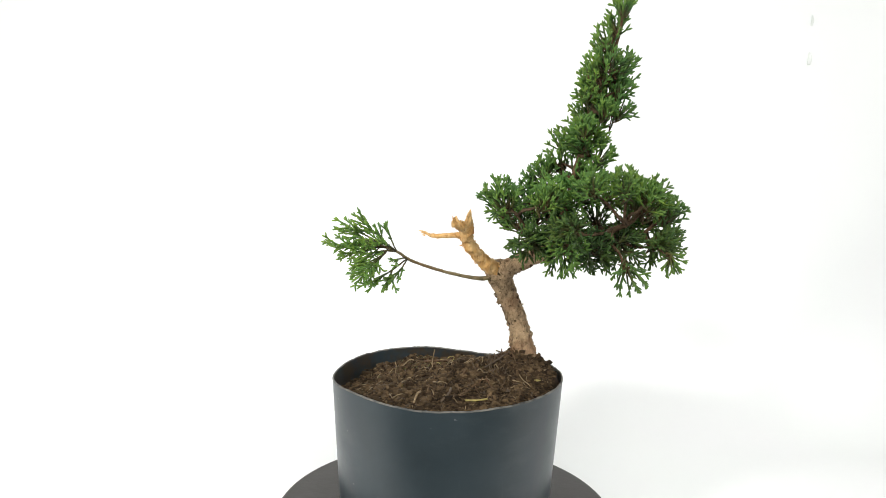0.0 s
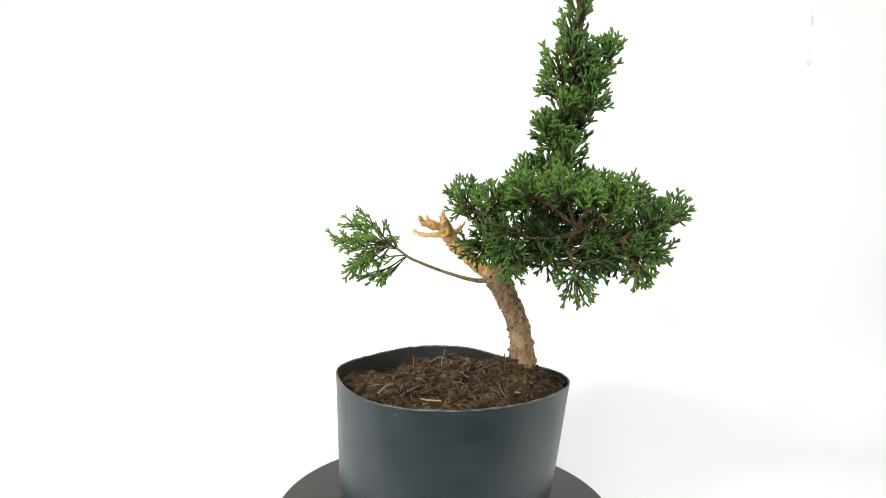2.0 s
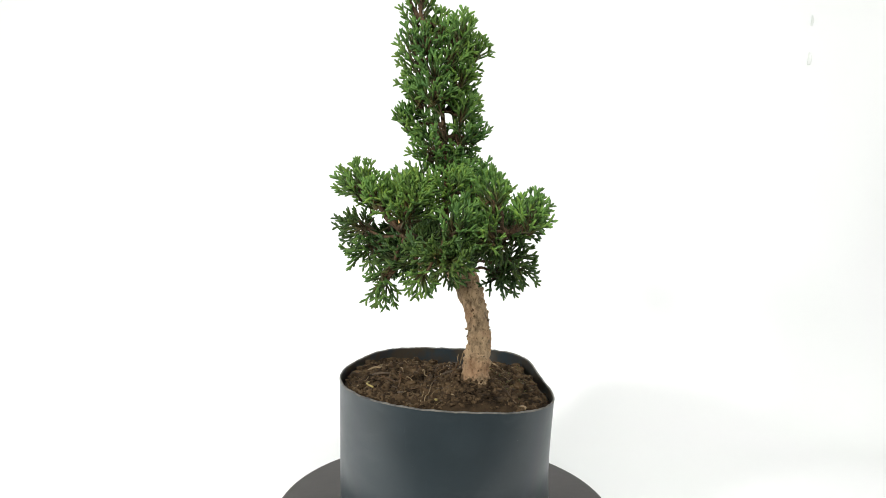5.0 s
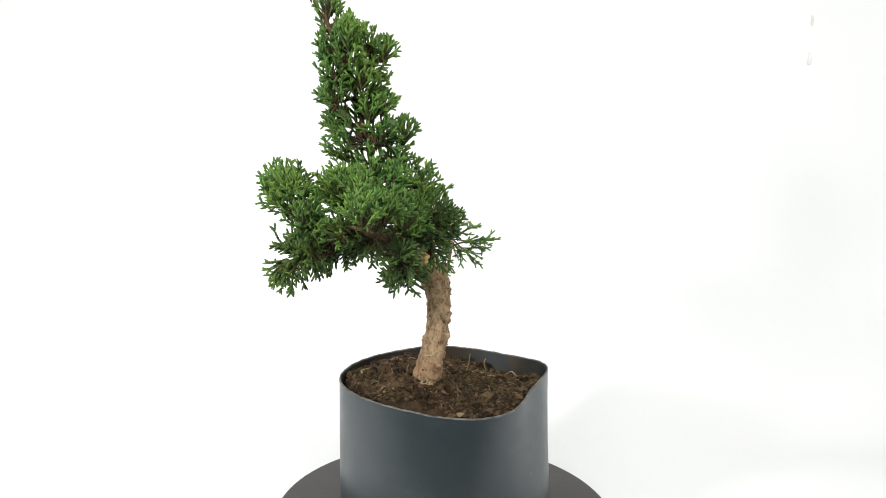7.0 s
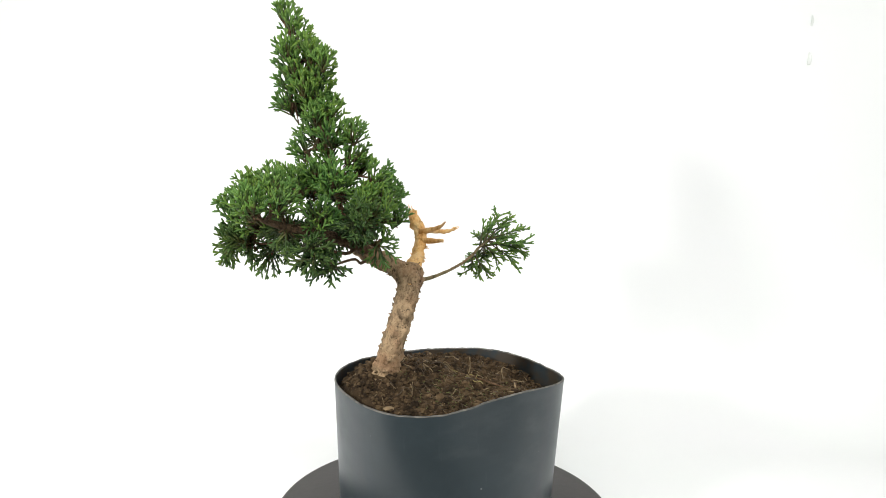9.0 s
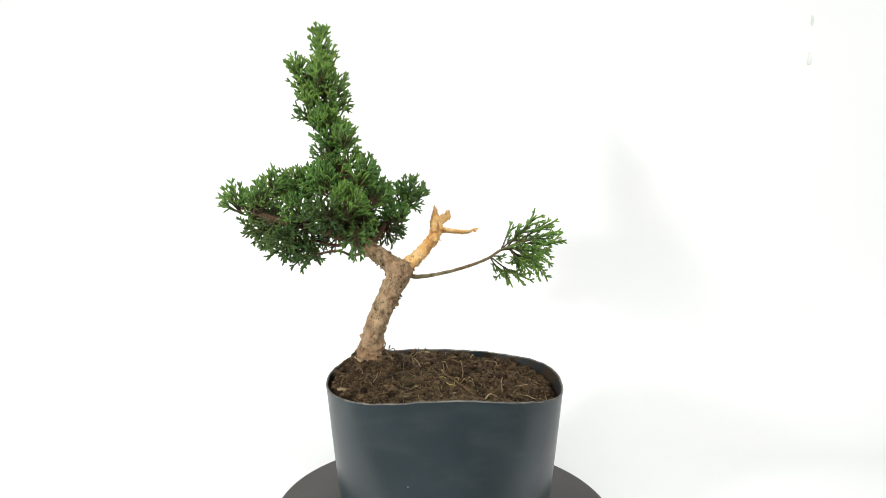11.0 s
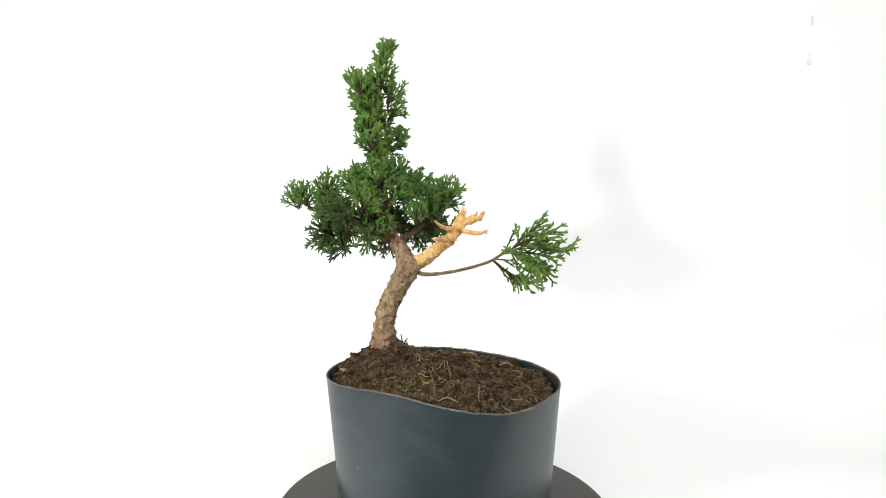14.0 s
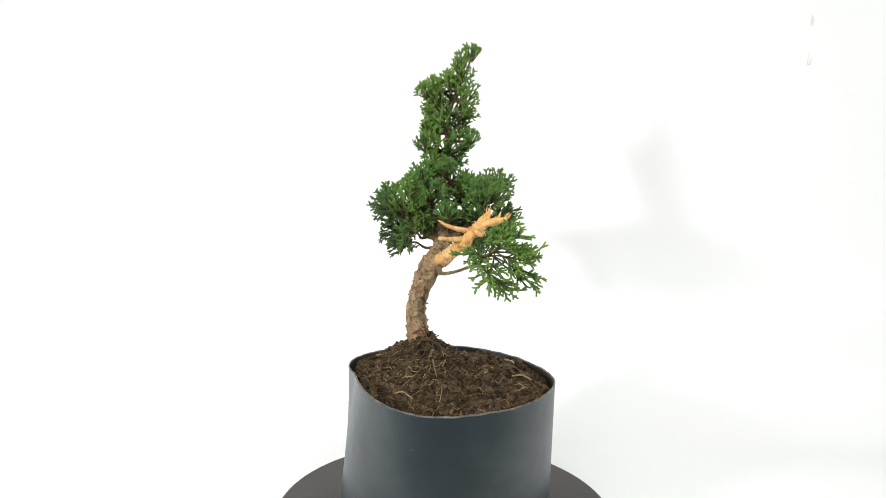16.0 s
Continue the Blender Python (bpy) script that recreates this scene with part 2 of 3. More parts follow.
def rim_radius(a):
    """The cut rim's outline, bent out of round, and its height."""
    c, s = math.cos, math.sin
    r = (90.8 + 0.7 * c(a) - 1.2 * s(a) + 6.9 * c(2 * a) + 0.6 * s(2 * a) + 0.4 * c(3 * a) + 4.5 * s(3 * a) - 2.0 * c(4 * a) + 0.7 * s(4 * a)
         - 0.5 * c(5 * a) - 0.6 * s(5 * a) - 0.6 * c(6 * a) + 0.3 * c(7 * a) - 0.5 * s(7 * a))
    z = 115.5 + 0.5 * s(a) - 0.4 * c(2 * a) - 0.8 * s(2 * a) + 0.9 * c(3 * a) - 1.6 * s(3 * a) + 0.2 * c(4 * a) + 0.6 * s(4 * a)
    z += 0.5 * noise.noise(Vector((c(a) * 9, s(a) * 9, 0.3))) + 0.35 * max(0.0, noise.noise(Vector((c(a) * 30, s(a) * 30, 2.3))))
    return r / 1000, z / 1000


BASE_R = 0.0859


def pot_point(a, h, inset=0.0):
    """A point on the pot's wall at the angle a and the share h of its height."""
    r, z = rim_radius(a)
    g = h ** 0.85
    c, s = math.cos, math.sin
    base = BASE_R + (1.4 - 0.4 * c(a) + 0.8 * s(a) - 1.5 * c(2 * a) - 0.3 * s(2 * a) - 0.9 * s(3 * a)) / 1000
    rr = base + (r - base) * g - inset
    return (rr * math.cos(a), rr * math.sin(a), 0.0005 + (z - 0.0005) * h)


def flower_pot():
    pot = tagged(new("flower_pot"), "dark grey plastic nursery pot with a cut, bent rim", "flower pot")
    n, rows, thick = 240, 14, 0.0011
    verts, faces = [], []
    for j in range(rows):
        for k in range(n):
            verts.append(pot_point(2 * math.pi * k / n, j / (rows - 1)))
    for j in range(rows - 1, 0, -1):
        for k in range(n):
            verts.append(pot_point(2 * math.pi * k / n, j / (rows - 1), thick))
    for j in range(rows - 1):
        for k in range(n):
            k2 = (k + 1) % n
            faces.append((j * n + k, j * n + k2, (j + 1) * n + k2, (j + 1) * n + k))
    faces.append(tuple(reversed(range(n))))
    piece("wall", mesh_of("wall", verts[:rows * n], faces, PLASTIC), pot)
    inner = [(j * n + k, j * n + (k + 1) % n, (j + 1) * n + (k + 1) % n, (j + 1) * n + k) for j in range(rows - 2) for k in range(n)]
    piece("inner_wall", mesh_of("inner_wall", verts[rows * n:], inner, SOILED), pot, "inside of the pot smeared with soil")
    # the pale cut edge
    verts, faces = [], []
    for k in range(n):
        a = 2 * math.pi * k / n
        w = 0.0004 * noise.noise(Vector((math.cos(a) * 40, math.sin(a) * 40, 5)))
        for inset, dz in ((-0.0002, -0.0006), (0.0001, 0.0003 + w), (thick - 0.0001, 0.0003 + w), (thick + 0.0002, -0.0006)):
            x, y, z = pot_point(a, 1.0, inset)
            verts.append((x, y, z + dz))
    for k in range(n):
        for j in range(3):
            k2 = (k + 1) % n
            faces.append((k * 4 + j, k2 * 4 + j, k2 * 4 + j + 1, k * 4 + j + 1))
    piece("rim", mesh_of("rim", verts, faces, CUT), pot, "rough pale edge where the pot was cut")
    return pot


def soil_height(x, y):
    z = (0.1092 + 0.0155 * math.exp(-(((x - 0.069) / 0.029) ** 2 + ((y - 0.007) / 0.028) ** 2)) + 0.0155 * math.exp(-(((x - 0.024) / 0.042) ** 2 + ((y - 0.000) / 0.045) ** 2)) + 0.003 * math.exp(-(((x - 0.054) / 0.012) ** 2 + ((y - 0.004) / 0.014) ** 2))
         + 0.004 * math.exp(-(((x - 0.005) / 0.045) ** 2 + ((y + 0.055) / 0.030) ** 2)) - 0.013 * math.exp(-(((x + 0.077) / 0.026) ** 2 + ((y - 0.030) / 0.042) ** 2)))
    p = Vector((x, y, 0.0))
    return z + 0.0038 * noise.noise(p * 45) + 0.0030 * noise.noise(p * 110 + Vector((3, 0, 0))) + 0.0020 * noise.noise(p * 260 + Vector((0, 7, 0)))


def crumb(rng, size, material_sides=1):
    """A small uneven lump."""
    bm = bmesh.new()
    bmesh.ops.create_icosphere(bm, subdivisions=material_sides, radius=1.0)
    st = Vector((rng.uniform(0.7, 1.3), rng.uniform(0.7, 1.3), rng.uniform(0.5, 0.9)))
    off = Vector((rng.random() * 50, rng.random() * 50, 0))
    verts = [tuple(Vector((v.co.x * st.x, v.co.y * st.y, v.co.z * st.z)) * size * (1 + 0.95 * noise.noise(v.co * 2.6 + off))) for v in bm.verts]
    faces = [tuple(v.index for v in f.verts) for f in bm.faces]
    bm.free()
    return verts, faces


def in_pot(rng, edge=0.006):
    a = rng.random() * 2 * math.pi
    r, _ = rim_radius(a)
    d = math.sqrt(rng.random()) * (r - edge)
    return d * math.cos(a), d * math.sin(a)


def potting_soil():
    soil = tagged(new("potting_soil"), "loose dark brown peat soil mounded in the pot", "soil")
    n, rings = 200, 75
    verts, faces = [(0, 0, soil_height(0, 0))], []
    for j in range(1, rings + 1):
        for k in range(n):
            a = 2 * math.pi * k / n
            r, _ = rim_radius(a)
            d = (r - 0.0022) * j / rings
            x, y = d * math.cos(a), d * math.sin(a)
            verts.append((x, y, soil_height(x, y) - 0.006 * max(0.0, (j / rings - 0.93) / 0.07)))
    for k in range(n):
        faces.append((0, 1 + k, 1 + (k + 1) % n))
    for j in range(rings - 1):
        for k in range(n):
            k2 = (k + 1) % n
            faces.append((1 + j * n + k, 1 + (j + 1) * n + k, 1 + (j + 1) * n + k2, 1 + j * n + k2))
    piece("soil_bed", mesh_of("soil_bed", verts, faces, SOIL), soil)
    rng = random.Random(11)
    lumps, flecks, fibres, moss = [], [], [], []
    for i in range(10500):
        x, y = in_pot(rng)
        s = rng.choice((0.0005, 0.0006, 0.0008, 0.0010, 0.0012, 0.0016, 0.0029 if i % 10 == 0 else 0.0007))
        v, f = crumb(rng, s, 2 if s > 0.0025 else 1)
        z = soil_height(x, y) + s * 0.25
        lumps.append(([(p[0] + x, p[1] + y, p[2] + z) for p in v], f))
    for i in range(420):
        a, d = rng.random() * 6.283, rng.uniform(0.0085, 0.020)
        x, y, size = 0.067 + math.cos(a) * d, 0.004 + math.sin(a) * d, rng.uniform(0.0008, 0.0022)
        if math.hypot(x, y) < rim_radius(math.atan2(y, x))[0] - 0.004:
            v, f = crumb(rng, size)
            z = soil_height(x, y) + size * 0.4 + max(0.0, 0.0135 - d) * rng.uniform(0.0, 1.1)
            lumps.append(([(p[0] + x, p[1] + y, p[2] + z) for p in v], f))
    v, f = joined(lumps)
    tagged(piece("crumb_layer", mesh_of("crumb_layer", v, f, CLOD, False), soil, "small crumbs of peat"), kind="stuff")
    chips = []
    for i in range(330):
        x, y = in_pot(rng, 0.008)
        size = rng.uniform(0.0009, 0.0026)
        v, f = crumb(rng, size)
        tilt = Euler((rng.gauss(0, 0.5), rng.gauss(0, 0.5), rng.random() * 6.283)).to_matrix()
        o = Vector((x, y, soil_height(x, y) + size * 0.35))
        chips.append(([tuple(tilt @ Vector((q[0] * 1.2, q[1] * 0.55, q[2] * 0.3)) + o) for q in v], f))
    v, f = joined(chips)
    tagged(piece("bark_chip", mesh_of("bark_chip", v, f, CHIP, False), soil, "flat brown chips of bark"), kind="stuff")
    for i in range(620):
        x, y = in_pot(rng, 0.012)
        fibres.append(fibre(rng, x, y, rng.uniform(0.003, 0.008), rng.uniform(0.00015, 0.00034)))
    pale = [fibre(rng, *in_pot(rng, 0.010), rng.uniform(0.002, 0.006), rng.uniform(0.00014, 0.00032), 0.5, 0.25) for i in range(330)]
    v, f = joined(pale)
    tagged(piece("chaff", mesh_of("chaff", v, f, STRAW), soil, "short pale bits of straw"), kind="stuff")
    v, f = joined(fibres)
    tagged(piece("root_fibre", mesh_of("root_fibre", v, f, ROOT), soil, "fine dry root fibres"), kind="stuff")
    for i in range(260):
        x, y = 0.005 + rng.gauss(0, 0.03), 0.045 + rng.gauss(0, 0.018)
        if math.hypot(x, y) < rim_radius(math.atan2(y, x))[0] - 0.011:
            moss.append(fibre(rng, x, y, rng.uniform(0.002, 0.005), 0.0003))
    v, f = joined(moss)
    tagged(piece("moss", mesh_of("moss", v, f, MOSS), soil, "thin olive moss"), kind="stuff")
    return soil


def fibre(rng, x, y, length, radius, lift=0.3, bend=0.5):
    a = rng.random() * 6.283
    pts = []
    for k in range(4):
        px, py = x + math.cos(a) * length * k / 3, y + math.sin(a) * length * k / 3
        a += rng.uniform(-bend, bend)
        pts.append((px, py, soil_height(px, py) + radius + rng.random() * lift * length * 0.35, radius * (1.0 if k < 3 else 0.6)))
    return tube(pts, 6, 4)


def litter(soil):
    """Straws, roots and flakes that lie on the soil, each a part."""
    rng = random.Random(5)
    for i in range(46):
        x, y = in_pot(rng, 0.018)
        me = mesh_of("straw", *fibre(rng, x, y, rng.uniform(0.006, 0.014), rng.uniform(0.00025, 0.0005), 0.5, 0.3), rng.choice((STRAW, ROOT, STRAW)))
        piece("straw", me, soil)
    # the ones that stand out
    for name, mat, rad, pts in (("yellow_straw", YELLOW, 0.0007, ((0.014, -0.066, 3), (0.022, -0.068, 4), (0.030, -0.064, 3))),
                                ("straw", STRAW, 0.0008, ((-0.024, -0.066, 1), (-0.022, -0.058, 5), (-0.020, -0.050, 3))),
                                ("straw", ROOT, 0.0009, ((-0.004, -0.066, 2), (0.002, -0.058, 4), (0.003, -0.048, 3))),
                                ("dry_twig", TWIG, 0.0008, ((0.004, 0.020, 3), (-0.008, 0.030, 3), (-0.022, 0.046, 1))),
                                ("root", ROOT, 0.0008, ((0.052, 0.004, 3), (0.042, -0.004, 4), (0.030, -0.010, 0))),
                                ("root", STRAW, 0.0004, ((-0.012, 0.012, 1), (-0.013, 0.014, 8), (-0.011, 0.016, 16))),
                                ("root", STRAW, 0.0004, ((-0.045, 0.020, 1), (-0.044, 0.018, 8), (-0.045, 0.019, 13))),
                                ("straw", STRAW, 0.0006, ((-0.040, 0.040, 1), (-0.034, 0.046, 5), (-0.030, 0.052, 2)))):
        path = [(x, y, soil_height(x, y) + h * 0.001, rad) for x, y, h in pts]
        piece(name, mesh_of(name, *tube(path, 14, 6, 0.2, 400.0, 2.0), mat), soil)
    for k in range(26):
        x, y = 0.030 + rng.gauss(0, 0.012), -0.004 + rng.gauss(0, 0.014)
        a, n = rng.random() * 6.283, rng.uniform(0.006, 0.014)
        path = []
        for j in range(4):
            path.append((x, y, soil_height(x, y) + (0.0005, 0.003, 0.0045, 0.002)[j] * rng.uniform(0.5, 1.5), rng.uniform(0.0002, 0.0005)))
            x, y, a = x + math.cos(a) * n / 3, y + math.sin(a) * n / 3, a + rng.uniform(-0.9, 0.9)
        piece("root", mesh_of("root", *tube(path, 9, 5), ROOT if k % 4 else STRAW), soil)
    # dry twigs that stand up from the mound
    for k in range(22):
        x, y = (0.016 + rng.gauss(0, 0.016), -0.044 + rng.gauss(0, 0.010)) if k < 13 else (0.052 + rng.gauss(0, 0.008), 0.004 + rng.gauss(0, 0.012))
        a, n = rng.random() * 6.283, rng.uniform(0.005, 0.012)
        path = []
        for j in range(4):
            path.append((x, y, soil_height(x, y) + j * rng.uniform(0.0010, 0.0028), rng.uniform(0.0004, 0.0007)))
            x, y, a = x + math.cos(a) * n / 3, y + math.sin(a) * n / 3, a + rng.uniform(-0.6, 0.6)
        piece("dry_twig", mesh_of("dry_twig", *tube(path, 9, 5, 0.3, 500.0, k * 0.3), TWIG), soil)
    for k in range(5):
        x, y = 0.002 + rng.gauss(0, 0.007), 0.026 + rng.gauss(0, 0.006)
        piece("yellow_straw", mesh_of("yellow_straw", *fibre(rng, x, y, rng.uniform(0.008, 0.014), 0.0003, 0.8, 0.5), YELLOW), soil)
    for x, y, s, mat in ((0.081, 0.040, 0.0042, STRAW), (0.072, -0.022, 0.0022, YELLOW), (0.079, -0.011, 0.0020, STRAW), (0.046, -0.045, 0.0035, ROOT), (-0.01, -0.03, 0.003, STRAW)):
        v, f = crumb(rng, s)
        z = soil_height(x, y) + s * 0.3
        piece("bark_flake", mesh_of("bark_flake", [(p[0] + x, p[1] + y, p[2] * 0.5 + z) for p in v], f, mat, False), soil)


# ---- the juniper ----
class Cords:
    """Scale-leaved twiglets, gathered and made into one mesh."""

    def __init__(self):
        self.p0, self.p1, self.r0, self.r1, self.a0, self.a1 = [], [], [], [], [], []

    def add(self, p0, p1, r0, r1, a0, a1):
        self.p0.append(p0), self.p1.append(p1), self.r0.append(r0), self.r1.append(r1), self.a0.append(a0), self.a1.append(a1)

    def mesh(self, name, material, sides=5):
        p0, p1 = np.array(self.p0), np.array(self.p1)
        r0, r1, a0, a1 = (np.array(v)[:, None] for v in (self.r0, self.r1, self.a0, self.a1))
        d = p1 - p0
        d /= np.linalg.norm(d, axis=1)[:, None] + 1e-12
        ref = np.where(np.abs(d[:, 2:3]) < 0.8, np.array([[0.0, 0, 1]]), np.array([[1.0, 0, 0]]))
        u = np.cross(d, ref)
        u /= np.linalg.norm(u, axis=1)[:, None]
        w = np.cross(d, u)
        rings, age_shades = [], []
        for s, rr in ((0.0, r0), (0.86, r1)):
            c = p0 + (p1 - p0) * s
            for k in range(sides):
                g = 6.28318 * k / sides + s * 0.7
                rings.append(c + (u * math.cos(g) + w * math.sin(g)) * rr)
                age_shades.append(a0 + (a1 - a0) * s)
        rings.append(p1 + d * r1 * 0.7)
        age_shades.append(a1)
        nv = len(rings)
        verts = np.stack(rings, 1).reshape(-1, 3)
        age_shade = np.stack([np.broadcast_to(a, r0.shape) for a in age_shades], 1).reshape(-1)
        local = []
        for k in range(sides):
            k2 = (k + 1) % sides
            local.append((k, k2, sides + k2, sides + k))
        tips = [(sides + k, sides + (k + 1) % sides, 2 * sides) for k in range(sides)]
        faces = []
        for i in range(len(p0)):
            o = i * nv
            faces.extend((a + o, b + o, c + o, e + o) for a, b, c, e in local)
            faces.extend((a + o, b + o, c + o) for a, b, c in tips)
        me = mesh_of(name, verts, faces, material)
        at = me.attributes.new("age_shade", "FLOAT", "POINT")
        at.data.foreach_set("value", age_shade.astype(np.float32))
        return me


def unit(v):
    return v / (np.linalg.norm(v) + 1e-12)


UP = np.array([0.0, 0.0, 1.0])


def spray(cords, rng, p, d, normal, length, level=0, age_shade=0.2, rise=0.05, bare=0.0):
    """A forking twiglet that grows from p along d in a fan and ends in short blunt shoots; rise turns it up, bare is its share without side shoots."""
    step = (0.0052, 0.0046, 0.0040)[level]
    rad = (0.00070, 0.00076, 0.00076)[level]
    n = max(2, int(round(length / step)))
    side = 1 if rng.random() < 0.5 else -1
    for i in range(n):
        f = (i + 1) / n
        d = unit(d + UP * rise + np.array([rng.gauss(0, 0.08) for _ in range(3)]))
        q = p + d * step * rng.uniform(0.85, 1.15)
        grow = 1.3 if level == 0 else 0.9
        # Darker towards the foot: woody growth plus tuft shade put into the colour.
        a0, a1 = age_shade + (1.0 - age_shade) * (i / n) ** grow, age_shade + (1.0 - age_shade) * f ** grow
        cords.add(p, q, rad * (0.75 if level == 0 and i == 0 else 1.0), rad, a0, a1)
        w = unit(np.cross(d, normal))
        if f > bare and (i >= 1 or level):
            for sgn in ((side, -side) if level == 0 else (side,)):
                ang = rng.uniform(0.45, 0.75)
                e = unit(d * math.cos(ang) + w * sgn * math.sin(ang) + normal * rng.gauss(0, 0.32))
                sub = length * (0.50 if level == 0 else 0.5) * (1.10 - 0.65 * f) * rng.uniform(0.7, 1.2)
                if level < 2 and sub > 0.0062:
                    spray(cords, rng, q, e, unit(normal + w * rng.gauss(0, 0.4)), sub, level + 1, a1 * 0.85, rise)
                else:
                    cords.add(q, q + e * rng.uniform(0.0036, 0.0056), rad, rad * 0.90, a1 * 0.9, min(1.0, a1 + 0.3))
        if i == n - 1 and level < 2:
            for sgn in (-1, 1):
                e = unit(d + w * sgn * rng.uniform(0.3, 0.7) + normal * rng.gauss(0, 0.45) + UP * 0.15)
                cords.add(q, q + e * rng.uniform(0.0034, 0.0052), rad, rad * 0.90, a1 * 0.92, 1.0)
        side = -side
        p = q


def clump(tree, rng, centre, radius, root, others, directions, lift=0.12, reach=1.0, tone_scale=1.0):
    """One tuft: twigs from the limb point root, and sprays that end on a ball round centre."""
    c = np.array(centre)
    root = np.array(root)
    out = unit(c - root + 1e-6)
    if radius < 0.0095 and lift > 0:
        out = unit(out * 0.3 + UP)
    cords, twigs = Cords(), []
    r0 = 0.0010
    start = c - out * radius * 0.45
    way = [(*root, r0 * 1.6)]
    span = np.linalg.norm(start - root)
    for k in (0.3, 0.6):
        way.append((*(root + (start - root) * k + np.array([rng.gauss(0, span * 0.07) for _ in range(3)])), r0 * (1.6 - k)))
    twigs.append(tube(way + [(*start, r0 * 0.8)], 12, 6, 0.25, 300.0, radius * 1e3))
    for k in range(directions):
        zz = 1 - 2 * (k + 0.5) / directions
        a = k * 2.399963 + rng.random() * 0.5
        h = math.sqrt(1 - zz * zz)
        s = np.array([h * math.cos(a), h * math.sin(a), zz])
        if s.dot(out) < -0.55 or (lift > 0 and zz < -0.75):
            continue
        end = c + s * radius
        if any(np.linalg.norm(end - o[0]) < o[1] * 0.70 for o in others):
            continue
        length = min(0.030, radius * rng.uniform(1.0, 1.3) * reach)
        d = unit(s * 0.75 + out * 0.35 + UP * lift + np.array([rng.gauss(0, 0.13) for _ in range(3)]))
        base = c + s * radius * rng.uniform(0.76, 1.03) - d * length
        normal = unit(np.cross(d, np.array([rng.gauss(0, 1), rng.gauss(0, 1), rng.gauss(0, 1)])))
        spray(cords, rng, base, d, normal, length)
        twigs.append(tube([(*start, r0 * 0.6), (*((start + base) / 2 + s * 0.001), r0 * 0.5), (*base, r0 * 0.45)], 5, 5))
    if not cords.p0:
        return
    # Scales the colour ramp: lower values turn the whole tuft browner and darker.
    cords.a0, cords.a1 = [a * tone_scale for a in cords.a0], [a * tone_scale for a in cords.a1]
    tuft = piece("foliage_tuft", cords.mesh("foliage_tuft", LEAF), tree)
    v, f = joined(twigs)
    piece("twig", mesh_of("twig", v, f, TWIG), tuft, "brown twigs inside the tuft")


# Tufts by storey: x, y, z, radius, in millimetres.
PADS_LOW = ((116, 13, 214, 14), (130, 16, 223, 14), (132, -45, 230, 15), (162, -35, 230, 16), (86, 1, 238, 14), (90, -34, 236, 16), (108, -55, 227, 14), (142, -3, 239, 15),
            (59, -58, 232, 16), (98, 28, 246, 15), (84, -79, 244, 13))
PADS_MID = ((127, -25, 268, 16), (168, -28, 254, 12), (122, 18, 249, 13), (151, 19, 259, 11), (69, -69, 264, 12), (44, -11, 247, 9), (38, -45, 263, 16), (59, -2, 264, 14),
            (145, -53, 263, 16), (120, -82, 274, 12), (96, -82, 273, 11), (161, -12, 247, 12), (50, -39, 248, 14))
PADS_TOP = ((106, -36, 276, 14), (97, -57, 267, 13), (104, 0, 272, 15), (146, -4, 270, 12), (77, -40, 267, 16), (81, 14, 257, 16), (112, -16, 280, 10), (172, 13, 258, 12),
            (138, -73, 269, 10))
HANGING = ((75, 18, 224, 10), (67, 5, 240, 9), (128, -67, 209, 11), (84, -72, 225, 13), (79, -56, 221, 11), (165, -49, 219, 6))
SPIRE = ((71, 4, 277, 14), (112, -37, 297, 10), (100, -23, 289, 11), (84, -9, 293, 11), (100, -35, 308, 16), (100, -12, 309, 15), (73, -18, 285, 6), (88, -2, 310, 8),
         (125, -36, 331, 11), (107, -22, 335, 15), (112, -44, 330, 8), (125, -36, 346, 10), (99, -45, 341, 10), (108, -18, 351, 11), (121, -40, 359, 10), (119, -18, 342, 7),
         (109, -8, 358, 5), (103, -11, 325, 6), (97, -49, 314, 5), (111, -16, 321, 7))
APEX = ((113, -17, 366, 9), (112, -46, 367, 9), (125, -25, 356, 11), (131, -22, 367, 6), (102, -45, 356, 12), (111, -43, 381, 10), (117, -45, 391, 8), (119, -56, 399, 5),
        (111, -31, 373, 9))

# Limbs: x, y, z, radius in millimetres, from the fork outwards.
BOUGHS = (((42, 4, 200, 9.0), (50, -3, 208, 7.2), (62, -11, 215, 6.6), (76, -16, 224, 6.0), (86, -20, 238, 4.4), (89, -21.5, 250, 2.6)),
         ((85, -19, 236, 3.6), (90, -22, 260, 2.5), (96, -23, 288, 1.9), (102, -26, 312, 1.5), (108, -32, 340, 1.2), (117, -44, 374, 0.9)),
         ((70, -13, 221, 4.6), (90, -5, 229, 4.4), (113, 2, 236, 3.8), (138, 3, 241, 3.0), (158, 4, 247, 1.8)),
         ((76, -14, 226, 4.0), (93, -33, 233, 3.4), (113, -45, 239, 2.6), (128, -58, 247, 1.7)),
         ((68, -13, 220, 3.2), (62, -28, 229, 2.6), (57, -40, 240, 1.9), (50, -46, 251, 1.3)),
         ((84, -17, 238, 3.0), (82, 0, 245, 2.2), (82, 14, 252, 1.5)),
         ((108, 0, 235, 2.4), (128, -18, 235, 2.0), (148, -33, 239, 1.5)))


def mm(points):
    return [tuple(v / 1000 for v in p) for p in points]


def peeled(points):
    """Points of the stub, which leans over from its foot at 209 mm."""
    return mm([(x, y, 209 + (z - 209) * 0.91, *r) for x, y, z, *r in points])


